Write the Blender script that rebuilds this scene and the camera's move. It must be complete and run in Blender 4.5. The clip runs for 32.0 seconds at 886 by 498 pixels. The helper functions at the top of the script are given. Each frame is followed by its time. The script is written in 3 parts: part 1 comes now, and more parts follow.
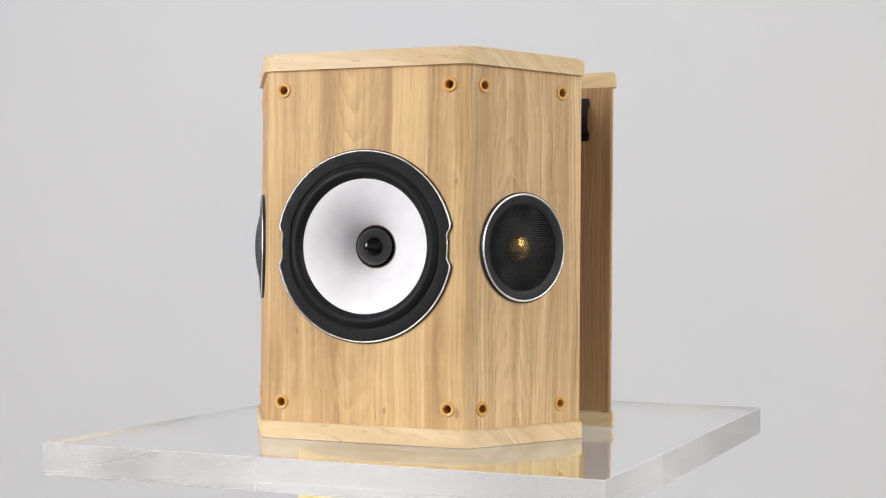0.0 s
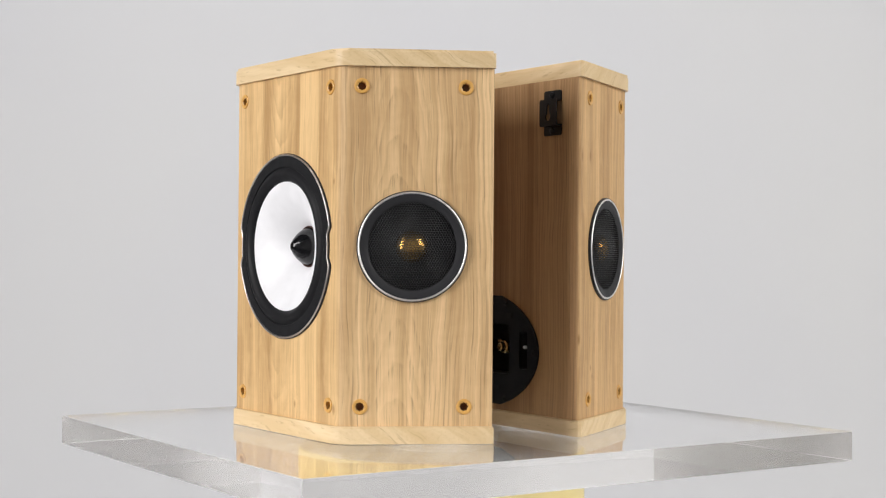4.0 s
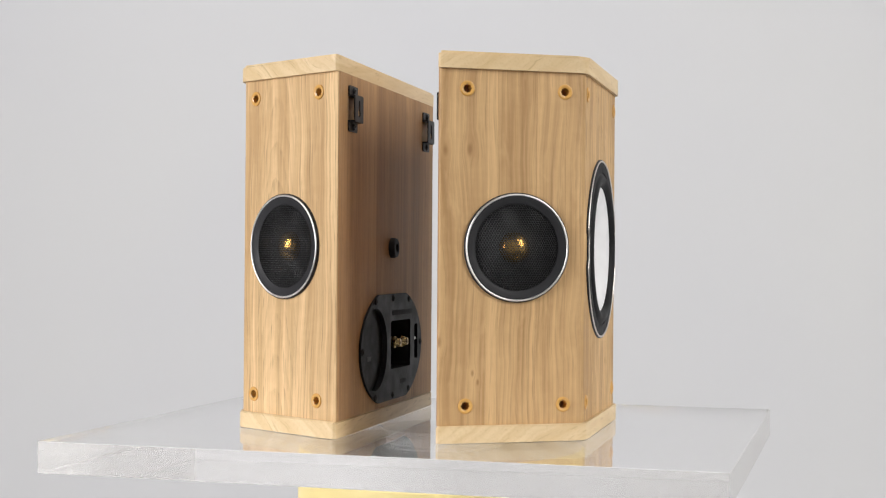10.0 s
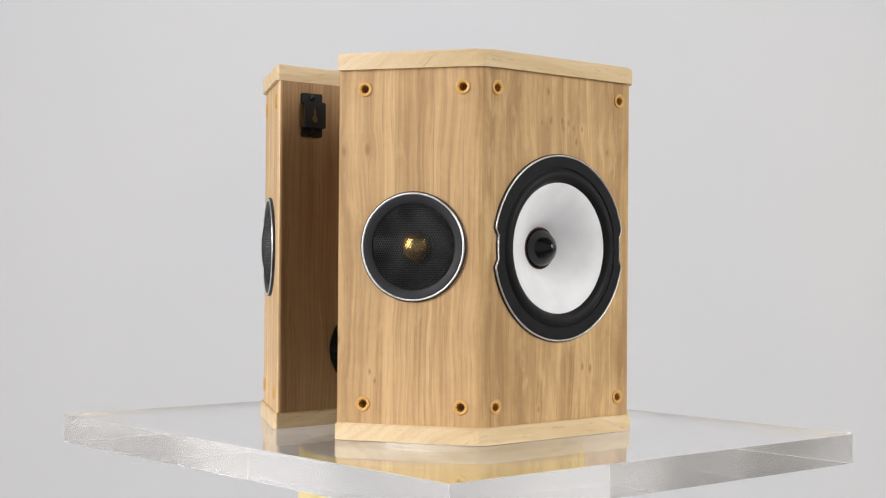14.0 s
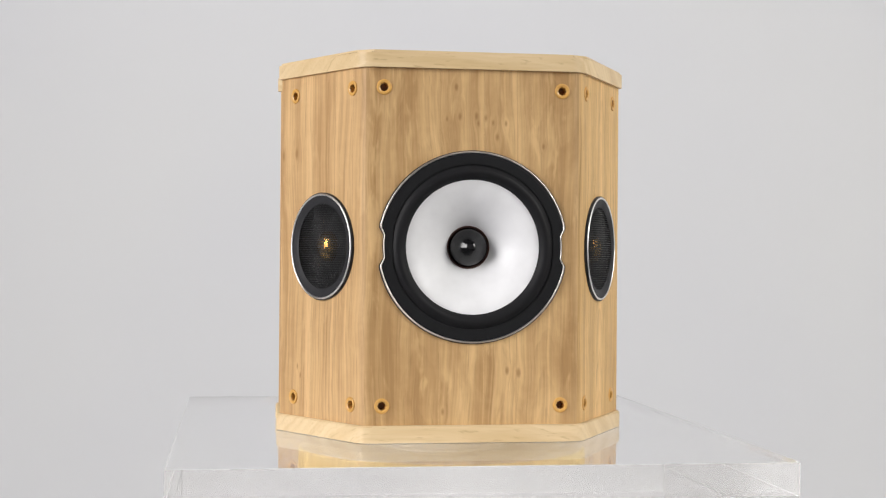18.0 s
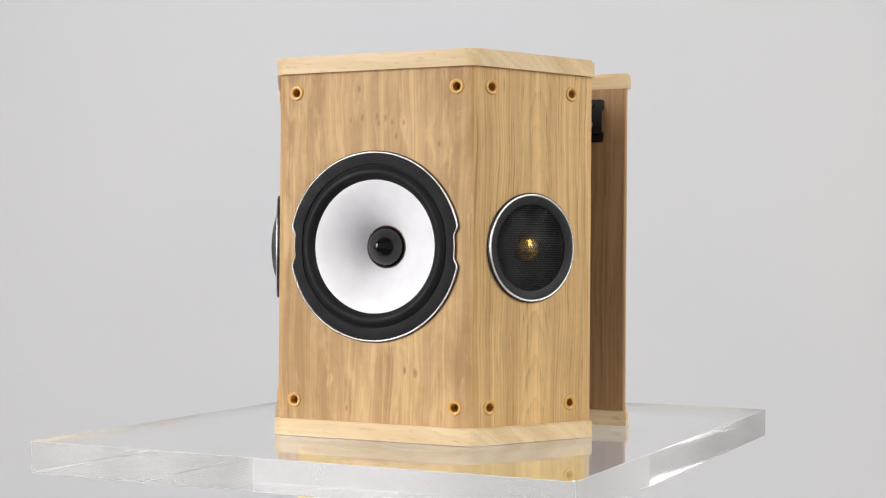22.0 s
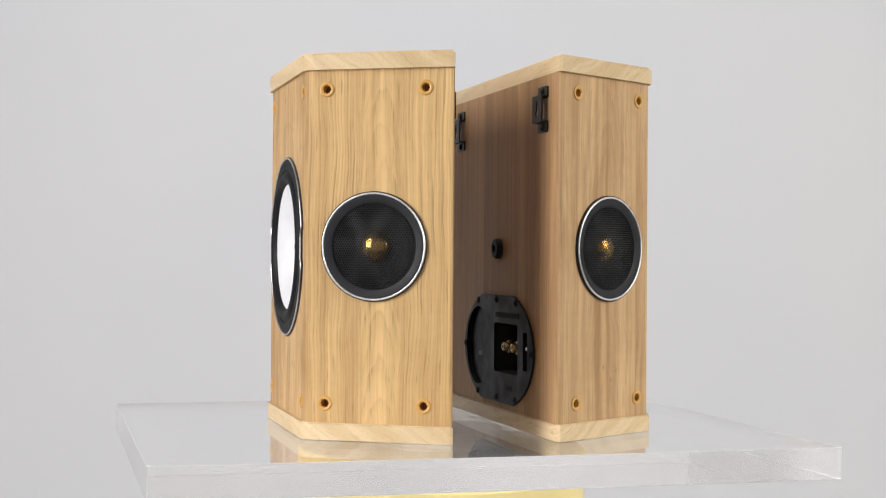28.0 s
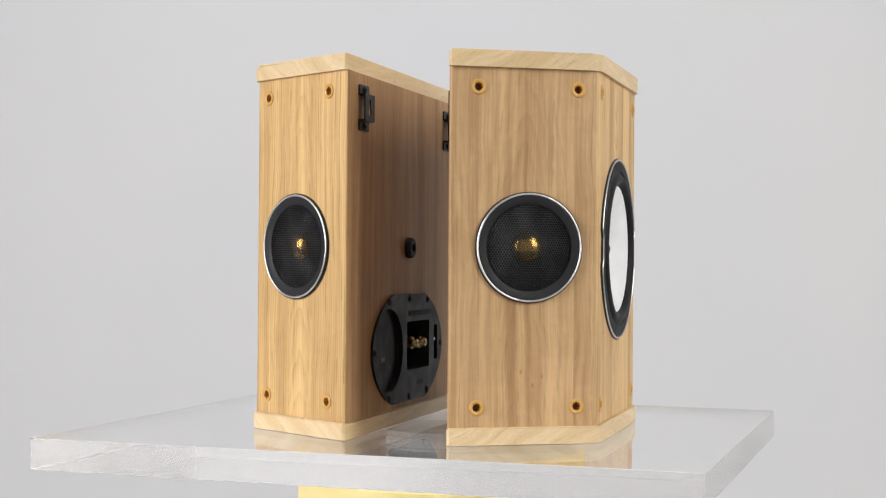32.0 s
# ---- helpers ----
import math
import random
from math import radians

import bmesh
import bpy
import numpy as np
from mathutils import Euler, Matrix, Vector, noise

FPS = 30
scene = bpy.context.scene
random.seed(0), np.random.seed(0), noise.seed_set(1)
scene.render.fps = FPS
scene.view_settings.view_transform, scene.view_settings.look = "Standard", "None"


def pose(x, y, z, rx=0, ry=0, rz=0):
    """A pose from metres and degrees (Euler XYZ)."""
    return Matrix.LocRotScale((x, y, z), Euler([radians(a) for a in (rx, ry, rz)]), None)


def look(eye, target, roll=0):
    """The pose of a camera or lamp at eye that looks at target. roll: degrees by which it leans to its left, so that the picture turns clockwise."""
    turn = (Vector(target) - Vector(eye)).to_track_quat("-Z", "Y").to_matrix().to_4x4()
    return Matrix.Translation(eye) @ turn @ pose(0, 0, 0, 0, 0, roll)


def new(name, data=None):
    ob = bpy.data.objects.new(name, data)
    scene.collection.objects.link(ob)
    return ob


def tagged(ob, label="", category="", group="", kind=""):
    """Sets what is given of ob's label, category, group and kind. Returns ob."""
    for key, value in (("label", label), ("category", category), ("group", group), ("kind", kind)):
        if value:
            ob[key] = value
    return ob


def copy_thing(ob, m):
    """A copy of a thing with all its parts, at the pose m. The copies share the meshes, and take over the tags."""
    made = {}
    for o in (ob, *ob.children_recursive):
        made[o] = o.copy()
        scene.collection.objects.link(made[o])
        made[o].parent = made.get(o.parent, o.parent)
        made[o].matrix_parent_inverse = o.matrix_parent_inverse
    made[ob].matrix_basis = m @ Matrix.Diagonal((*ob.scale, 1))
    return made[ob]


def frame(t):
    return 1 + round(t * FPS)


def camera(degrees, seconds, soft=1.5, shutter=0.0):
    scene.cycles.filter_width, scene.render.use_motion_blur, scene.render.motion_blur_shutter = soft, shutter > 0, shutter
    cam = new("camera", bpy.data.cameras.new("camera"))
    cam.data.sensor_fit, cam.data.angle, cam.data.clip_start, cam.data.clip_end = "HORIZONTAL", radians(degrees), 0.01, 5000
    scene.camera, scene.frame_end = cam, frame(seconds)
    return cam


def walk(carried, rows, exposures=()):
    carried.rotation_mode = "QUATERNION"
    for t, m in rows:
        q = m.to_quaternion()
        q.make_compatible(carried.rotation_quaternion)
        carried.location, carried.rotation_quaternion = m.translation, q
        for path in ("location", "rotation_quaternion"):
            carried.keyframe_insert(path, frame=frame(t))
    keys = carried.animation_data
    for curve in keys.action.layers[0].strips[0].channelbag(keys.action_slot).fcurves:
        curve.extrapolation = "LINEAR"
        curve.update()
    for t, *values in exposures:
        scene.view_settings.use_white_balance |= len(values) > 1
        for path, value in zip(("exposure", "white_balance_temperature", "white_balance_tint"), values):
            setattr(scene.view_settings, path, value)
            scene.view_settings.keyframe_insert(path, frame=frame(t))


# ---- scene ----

from mathutils.geometry import delaunay_2d_cdt

# ---------------------------------------------------------------- camera, standing still
cam = camera(33.08, 32.0, soft=1.2)
EYE = (-0.0001, -1.4931, 0.1653)
VIEW = look(EYE, (-0.0001, 0.0, 0.17425), 0.435)
walk(cam, [(0.0, VIEW), (32.0, VIEW)])

# ---------------------------------------------------------------- studio light
TURN = -8.296      # degrees a second: the turntable goes clockwise seen from above


def area_lamp(name, eye, target, wide, high, watts, colour):
    data = bpy.data.lights.new(name, "AREA")
    data.shape, data.size, data.size_y, data.energy, data.color = "RECTANGLE", wide, high, watts, colour
    lamp = new(name, data)
    lamp.matrix_world = look(eye, target)
    return lamp


world = bpy.data.worlds.new("studio")
scene.world = world
world.use_nodes = True
world.node_tree.nodes["Background"].inputs[0].default_value = (0.86, 0.9, 1.0, 1)
world.node_tree.nodes["Background"].inputs[1].default_value = 0.05

area_lamp("softbox_overhead", (0.0, 0.0, 1.9), (0, 0, 0), 0.8, 0.8, 9, (1.0, 0.985, 0.96))
area_lamp("softbox_left", (-2.25, -1.42, 0.9), (0, 0, 0.15), 1.2, 1.8, 100, (1.0, 0.98, 0.98))
area_lamp("softbox_right", (2.25, -1.42, 1.38), (0, 0, 0.15), 1.2, 1.8, 67, (1.0, 0.98, 0.94))
# two unseen lamps, added to brighten and tint the paper sweep
area_lamp("backdrop_light_left", (-0.6, 0.9, 2.2), (-0.45, 2.2, 0.9), 1.2, 0.4, 9.6, (0.885, 0.89, 1.0))
area_lamp("backdrop_light_right", (1.0, 0.9, 2.2), (0.9, 2.2, 0.8), 1.4, 0.4, 4.9, (0.985, 0.985, 0.935))
# added unseen lamp: brightens the east wall that shows in the slab's edges
area_lamp("wall_light_right", (2.35, 0.5, 1.9), (2.9, 0.5, 0.0), 1.6, 0.3, 9, (1.0, 0.985, 0.96))
scene.view_settings.exposure = -0.31


# ---------------------------------------------------------------- materials
class Nodes:
    """Short hand for building a node material."""

    def __init__(self, name):
        self.mat = bpy.data.materials.new(name)
        self.mat.use_nodes = True
        self.tree = self.mat.node_tree
        self.bsdf = self.tree.nodes["Principled BSDF"]

    def add(self, kind, **values):
        node = self.tree.nodes.new(kind)
        for key, value in values.items():
            if key == "operation":
                node.operation = value
            elif key == "blend":
                node.blend_type = value
            elif key == "data":
                node.data_type = value
        return node

    def link(self, a, b):
        self.tree.links.new(a, b)

    def put(self, socket, value):
        if isinstance(value, bpy.types.NodeSocket):
            self.link(value, socket)
        else:
            socket.default_value = value

    def math(self, op, a, b=0.0, c=0.0):
        node = self.add("ShaderNodeMath", operation=op)
        for socket, value in zip(node.inputs, (a, b, c)):
            self.put(socket, value)
        return node.outputs[0]

    def xyz(self, x, y, z):
        node = self.add("ShaderNodeCombineXYZ")
        for socket, value in zip(node.inputs, (x, y, z)):
            self.put(socket, value)
        return node.outputs[0]

    def noise(self, vector, scale=1.0, detail=3.0, rough=0.5, warp=0.0):
        node = self.add("ShaderNodeTexNoise")
        self.put(node.inputs["Vector"], vector)
        for key, value in (("Scale", scale), ("Detail", detail), ("Roughness", rough), ("Distortion", warp)):
            node.inputs[key].default_value = value
        return node.outputs["Fac"]

    def span(self, value, a, b, c=0.0, d=1.0, smooth=False):
        node = self.add("ShaderNodeMapRange")
        node.interpolation_type = "SMOOTHSTEP" if smooth else "LINEAR"
        for socket, v in zip(node.inputs, (value, a, b, c, d)):
            self.put(socket, v)
        return node.outputs[0]

    def mix(self, fac, a, b, blend="MIX"):
        node = self.add("ShaderNodeMix", data="RGBA")
        node.blend_type = blend
        self.put(node.inputs[0], fac)
        self.put(node.inputs[6], a)
        self.put(node.inputs[7], b)
        return node.outputs[2]

    def bump(self, height, strength, distance):
        node = self.add("ShaderNodeBump")
        node.inputs["Strength"].default_value, node.inputs["Distance"].default_value = strength, distance
        self.link(height, node.inputs["Height"])
        self.link(node.outputs[0], self.bsdf.inputs["Normal"])

    def set(self, **values):
        for key, value in values.items():
            self.put(self.bsdf.inputs[key.replace("_", " ")], value)
        return self


def rgb(r, g, b):
    return (r, g, b, 1.0)


def veneer_material(name, seed, mid, spacing, lines, pores, mottle, strips=(), arches=(), knots=()):
    """Pale hardwood veneer, laid as upright strips. mid: its mean colour; spacing: growth lines' width in metres; lines, pores, mottle: how strong.
    strips: (start u, tone); arches: cathedral figures (u, v of the apex, half width, 1 up or -1 down, strength); knots: (u, v, radius)."""
    n = Nodes(name)
    uv = n.add("ShaderNodeUVMap")
    uv.uv_map = "metres"
    sep = n.add("ShaderNodeSeparateXYZ")
    n.link(uv.outputs[0], sep.inputs[0])
    u, v = sep.outputs[0], sep.outputs[1]

    def grain(across, along, offset, detail=2.0, rough=0.55, warp=0.0, base=None):
        return n.noise(n.xyz(n.math("MULTIPLY", base or u, across), n.math("MULTIPLY", v, along), offset), 1.0, detail, rough, warp)

    # the grain wanders sideways and flows round the knots
    wander = grain(8.0, 4.5, seed, 2.0)
    ripple = grain(40.0, 24.0, seed + 4.1, 2.0)
    uw = n.math("MULTIPLY_ADD", n.math("SUBTRACT", wander, 0.5), 0.020, u)
    uw = n.math("MULTIPLY_ADD", n.math("SUBTRACT", ripple, 0.5), 0.0028, uw)
    core = None
    for ku, kv, r in knots:
        du, dv = n.math("SUBTRACT", u, ku), n.math("SUBTRACT", v, kv)
        dist = n.math("SQRT", n.math("ADD", n.math("POWER", n.math("DIVIDE", du, r), 2.0), n.math("POWER", n.math("DIVIDE", dv, r * 2.1), 2.0)))
        dist = n.math("MULTIPLY_ADD", n.math("SUBTRACT", ripple, 0.5), 1.3, dist)
        uw = n.math("MULTIPLY_ADD", n.math("MULTIPLY", du, -0.75), n.span(dist, 0.6, 3.6, 1.0, 0.0, True), uw)
        spot = n.span(dist, 0.15, 1.25, 1.0, 0.0, True)
        core = n.math("MAXIMUM", core, spot) if core else spot
    # joined strips: each has its own tone and its own piece of grain
    shift, tone = 0.0, 0.5
    us = n.math("MULTIPLY_ADD", n.math("SUBTRACT", wander, 0.5), 0.003, u)
    last = 0.0
    for start, value in strips:
        step = n.span(us, start - 0.0006, start + 0.0006)
        shift = n.math("MULTIPLY_ADD", step, 5.37, shift)
        tone = n.math("MULTIPLY_ADD", step, value - last, tone)
        last = value
    own = n.math("ADD", shift, seed)
    # growth lines: straight, but for the arched figures
    bend = n.math("MULTIPLY", n.math("SUBTRACT", grain(26.0, 3.2, own, 3.0, 0.6), 0.5), 3.6)
    level = n.math("ADD", n.math("MULTIPLY_ADD", uw, 1.0 / spacing, shift), bend)
    strength = n.math("MULTIPLY", n.span(grain(22.0, 2.6, n.math("ADD", own, 8.0), 2.0), 0.3, 0.68, 0.25, 1.0, True), lines)
    for au, av, half, way, force in arches:
        x = n.math("DIVIDE", n.math("SUBTRACT", uw, au), half)
        rise = n.math("MULTIPLY", n.math("SUBTRACT", v, av), way / 0.034)
        wob = n.math("MULTIPLY", n.math("SUBTRACT", grain(34.0, 14.0, own, 3.0, 0.6), 0.5), 2.2)
        nest = n.math("ADD", n.math("MULTIPLY_ADD", n.math("MULTIPLY", x, x), half * 120.0, rise), wob)
        mask = n.span(n.math("ABSOLUTE", x), 0.80, 1.0, 1.0, 0.0, True)
        level = n.math("MULTIPLY_ADD", mask, n.math("SUBTRACT", nest, level), level)
        force = n.math("MULTIPLY", n.span(grain(18.0, 6.0, seed + 91.0, 2.0), 0.32, 0.66, 0.15, 1.0, True), force)
        strength = n.math("MULTIPLY_ADD", mask, n.math("SUBTRACT", force, strength), strength)
    saw = n.math("FRACT", level)
    late = n.math("MULTIPLY", n.math("POWER", saw, 1.8), n.span(saw, 0.86, 1.0, 1.0, 0.0, True))
    # fibres, streaks and open pores along the grain
    fine = grain(520.0, 6.0, n.math("ADD", own, 29.0), 3.0, 0.65, base=uw)
    streak = grain(120.0, 2.6, n.math("ADD", own, 7.7), 3.0, 0.6, base=uw)
    broad = grain(30.0, 1.3, n.math("ADD", own, 13.0), 2.0, base=uw)
    pore = n.span(grain(640.0, 20.0, own, 2.0, 0.7, base=uw), 0.56, 0.68, 0.0, 1.0, True)
    dash = n.span(grain(330.0, 7.0, n.math("ADD", own, 19.0), 3.0, 0.6, base=uw), 0.55, 0.66, 0.0, 1.0, True)
    ink = n.math("MULTIPLY", n.math("MAXIMUM", pore, dash), n.math("MULTIPLY_ADD", late, 0.8, 0.3))
    # cloudy flame figure and fine cross shimmer
    cloud = grain(24.0, 9.0, n.math("ADD", own, 23.0), 4.0, 0.6, 0.9)
    dark_cloud = grain(30.0, 8.0, n.math("ADD", own, 37.0), 3.0, 0.55, 0.5)
    cross = grain(45.0, 130.0, seed + 71.0, 2.0)
    tone = n.math("MULTIPLY_ADD", n.math("SUBTRACT", broad, 0.5), 2.1, tone)
    tone = n.math("MULTIPLY_ADD", n.math("SUBTRACT", streak, 0.5), 1.9, tone)
    tone = n.math("MULTIPLY_ADD", n.math("SUBTRACT", cross, 0.5), 0.22, tone)
    tone = n.math("MULTIPLY_ADD", n.math("SUBTRACT", cloud, 0.5), 5.0 * mottle, tone)

    def shade(k, warm=0.0):
        return rgb(min(0.9, mid[0] * k), min(0.9, mid[1] * k * (1 - 0.25 * warm)), min(0.9, mid[2] * k * (1 - 0.55 * warm)))

    colour = n.mix(n.span(tone, 0.0, 1.0), shade(0.72, 0.36), shade(1.24, -0.14))
    colour = n.mix(n.math("MULTIPLY", late, strength), colour, shade(0.60, 0.34))
    colour = n.mix(n.span(fine, 0.50, 0.70, 0.0, 0.30), colour, shade(0.66, 0.15))
    colour = n.mix(n.span(fine, 0.46, 0.30, 0.0, 0.25), colour, shade(1.32, -0.3))
    colour = n.mix(n.math("MULTIPLY", n.span(dark_cloud, 0.56, 0.74, 0.0, 1.0, True), mottle * 0.7), colour, shade(0.66, 0.5))
    flame = n.span(grain(75.0, 17.0, n.math("ADD", own, 57.0), 3.0, 0.6, 0.5, base=uw), 0.53, 0.70, 0.0, 1.0, True)
    colour = n.mix(n.math("MULTIPLY", flame, mottle * 1.3), colour, shade(1.36, -0.25))
    colour = n.mix(n.math("MULTIPLY", ink, pores), colour, shade(0.34, 0.5))
    if core:
        colour = n.mix(n.math("MULTIPLY", core, 0.60), colour, shade(0.42, 0.95))
    n.set(Base_Color=colour, Roughness=n.span(streak, 0.3, 0.7, 0.50, 0.62), Specular_IOR_Level=0.33)
    n.bump(n.math("MULTIPLY", ink, -1.0), 0.25, 0.0004)
    return n.mat


def cap_material():
    """Pale solid wood of the end plates: soft slanting growth lines."""
    n = Nodes("pale_solid_wood")
    co = n.add("ShaderNodeTexCoord").outputs["Object"]
    info = n.add("ShaderNodeObjectInfo")
    sep = n.add("ShaderNodeSeparateXYZ")
    n.link(co, sep.inputs[0])
    x, y, z = sep.outputs
    seed = n.math("MULTIPLY", info.outputs["Random"], 20.0)
    wander = n.noise(n.xyz(n.math("MULTIPLY", x, 7.0), n.math("MULTIPLY", y, 16.0), n.math("ADD", n.math("MULTIPLY", z, 20.0), seed)), 1.0, 3.0)
    across = n.math("ADD", n.math("ADD", y, n.math("MULTIPLY", z, 1.3)), n.math("MULTIPLY", wander, 0.045))
    across = n.math("ADD", across, n.math("MULTIPLY", x, 0.12))
    line = n.math("SINE", n.math("MULTIPLY", across, 520.0))
    line = n.math("POWER", n.span(line, -1.0, 1.0, 0.0, 1.0), 3.0)
    band = n.noise(n.xyz(n.math("MULTIPLY", x, 6.0), n.math("MULTIPLY", across, 60.0), seed), 1.0, 3.0)
    fibre = n.noise(n.xyz(n.math("MULTIPLY", x, 40.0), n.math("MULTIPLY", y, 500.0), n.math("MULTIPLY", z, 500.0)), 1.0, 2.0)
    colour = n.mix(n.span(band, 0.3, 0.7, 0.0, 1.0, True), rgb(0.65, 0.475, 0.258), rgb(0.76, 0.59, 0.362))
    colour = n.mix(n.math("MULTIPLY", n.math("MULTIPLY", line, n.span(band, 0.35, 0.65, 0.2, 1.0)), 0.20), colour, rgb(0.53, 0.37, 0.18))
    colour = n.mix(n.span(fibre, 0.5, 0.8, 0.0, 0.25), colour, rgb(0.46, 0.30, 0.13))
    dash = n.noise(n.xyz(n.math("MULTIPLY", x, 60.0), n.math("MULTIPLY", across, 260.0), n.math("ADD", seed, 5.0)), 1.0, 2.0, 0.6)
    colour = n.mix(n.span(dash, 0.60, 0.72, 0.0, 0.38, True), colour, rgb(0.34, 0.21, 0.09))
    n.set(Base_Color=colour, Roughness=0.45, Specular_IOR_Level=0.35)
    n.bump(fibre, 0.15, 0.0003)
    return n.mat


def plain(name, colour, rough, metal=0.0, coat=0.0, grain=0.0, scale=900.0, gloss=0.5):
    """A plain coloured surface with faint unevenness and fine relief."""
    n = Nodes(name)
    co = n.add("ShaderNodeTexCoord").outputs["Object"]
    big = n.noise(co, scale * 0.04, 3.0)
    fine = n.noise(co, scale, 2.0)
    dark = tuple(c * 0.8 for c in colour[:3]) + (1.0,)
    n.set(Base_Color=n.mix(n.span(big, 0.35, 0.7, 0.0, 0.5), colour, dark), Roughness=n.span(big, 0.3, 0.7, rough * 0.85, min(1.0, rough * 1.15)),
          Metallic=metal, Coat_Weight=coat, Coat_Roughness=0.05, Specular_IOR_Level=gloss)
    if grain:
        n.bump(fine, grain, 0.0003)
    return n.mat


def acrylic_material():
    n = Nodes("clear_acrylic")
    co = n.add("ShaderNodeTexCoord").outputs["Object"]
    haze = n.noise(co, 9.0, 4.0, 0.6)
    n.set(Base_Color=n.mix(haze, rgb(0.98, 0.985, 0.985), rgb(0.99, 0.99, 0.99)), Roughness=0.0, IOR=1.49, Transmission_Weight=1.0)
    return n.mat


def backdrop_material():
    n = Nodes("grey_seamless_paper")
    co = n.add("ShaderNodeTexCoord").outputs["Object"]
    big = n.noise(co, 1.1, 2.0)
    fine = n.noise(co, 160.0, 3.0)
    colour = n.mix(n.span(big, 0.3, 0.7, 0.0, 1.0), rgb(0.665, 0.668, 0.688), rgb(0.69, 0.692, 0.695))
    n.set(Base_Color=colour, Roughness=0.9)
    n.bump(fine, 0.04, 0.001)
    return n.mat


def edge_material():
    """The slab's machined sides: clear with a faint milky haze."""
    n = Nodes("cut_acrylic_edge")
    co = n.add("ShaderNodeTexCoord").outputs["Object"]
    blot = n.noise(co, 8.0, 3.0, 0.5)
    n.set(Base_Color=n.mix(blot, rgb(0.90, 0.89, 0.88), rgb(0.98, 0.98, 0.975)), Roughness=0.04, IOR=1.49, Transmission_Weight=0.79)
    return n.mat


SAWN = edge_material()
ARRIS = plain("whitened_acrylic_arris", rgb(0.80, 0.80, 0.80), 0.4)
PALE_WOOD, ACRYLIC, PAPER = cap_material(), acrylic_material(), backdrop_material()
# the veneers of both cabinets: back, front, then the sides towards -x and +x of each one's own front
VENEERS_FIRST = (
    # the back's mid colour is lowered: shade between the boxes painted in
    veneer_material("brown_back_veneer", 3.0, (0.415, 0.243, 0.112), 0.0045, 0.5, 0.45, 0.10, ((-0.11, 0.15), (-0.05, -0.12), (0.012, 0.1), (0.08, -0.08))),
    veneer_material("golden_baffle_veneer", 17.0, (0.61, 0.400, 0.186), 0.0048, 0.30, 0.28, 0.20,
                    ((-0.081, -0.12), (-0.045, 0.10), (0.026, 0.24), (0.060, -0.04)), ((-0.010, 0.262, 0.036, -1, 0.44),),
                    ((-0.066, 0.098, 0.0014), (0.088, 0.232, 0.0016), (0.021, 0.029, 0.0020), (0.090, 0.030, 0.0024))),
    veneer_material("calm_side_veneer", 29.0, (0.56, 0.356, 0.176), 0.0044, 0.42, 0.32, 0.22,
                    ((0.022, 0.10), (0.098, 0.04)), ((0.060, 0.262, 0.037, 1, 0.34), (0.068, 0.095, 0.028, 1, 0.34)),
                    ((0.052, 0.060, 0.0012), (0.060, 0.052, 0.0013), (0.071, 0.064, 0.0012))),
    veneer_material("bold_grained_side_veneer", 41.0, (0.70, 0.482, 0.256), 0.0043, 0.74, 0.66, 0.07,
                    (), ((0.050, 0.345, 0.030, 1, 0.45),)))
VENEERS_SECOND = (
    # back colour lowered here too, for the gap's shade
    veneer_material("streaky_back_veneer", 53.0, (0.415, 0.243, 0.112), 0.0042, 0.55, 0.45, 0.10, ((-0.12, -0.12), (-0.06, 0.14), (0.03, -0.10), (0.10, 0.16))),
    veneer_material("mottled_baffle_veneer", 67.0, (0.55, 0.350, 0.160), 0.0060, 0.22, 0.28, 0.36,
                    ((-0.030, 0.06), (0.010, 0.14), (0.040, -0.02)), ((0.066, 0.302, 0.016, 1, 0.34), (-0.048, 0.056, 0.021, 1, 0.22)),
                    ((-0.0244, 0.2890, 0.0016), (-0.0126, 0.2915, 0.0018), (0.0025, 0.2924, 0.0021), (0.0110, 0.2907, 0.0022), (0.0042, 0.2856, 0.0017),
                     (0.0176, 0.2865, 0.0018), (0.0294, 0.2862, 0.0016), (0.0215, 0.2739, 0.0021), (-0.0160, 0.3180, 0.0016),
                     (0.0319, 0.0637, 0.0018), (0.0425, 0.0620, 0.0021), (-0.0264, 0.0275, 0.0020), (0.0640, 0.2660, 0.0014))),
    veneer_material("knotted_side_veneer", 79.0, (0.565, 0.358, 0.169), 0.0046, 0.40, 0.34, 0.20,
                    ((0.018, -0.06), (0.046, -0.10), (0.0825, 0.22), (0.093, -0.06)), (),
                    ((0.1315, 0.2610, 0.0032), (0.1090, 0.2620, 0.0030), (0.1365, 0.0900, 0.0026), (0.1050, 0.0620, 0.0016), (0.1000, 0.0540, 0.0014))),
    veneer_material("fine_grained_side_veneer", 97.0, (0.63, 0.405, 0.174), 0.0032, 0.62, 0.62, 0.08,
                    ((0.050, 0.08), (0.094, -0.04)), ((0.070, 0.120, 0.022, 1, 0.40),)))
BLACK_PLASTIC = plain("black_moulded_plastic", rgb(0.022, 0.023, 0.026), 0.42, grain=0.15, scale=1500.0, gloss=0.35)
FLANGE = plain("charcoal_satin_plastic", rgb(0.013, 0.0133, 0.0147), 0.55, grain=0.1, scale=1800.0, gloss=0.13)
RUBBER = plain("black_rubber", rgb(0.012, 0.012, 0.0135), 0.52, grain=0.05, gloss=0.15)
CHROME = plain("satin_chrome", rgb(0.90, 0.885, 0.87), 0.4, metal=1.0)
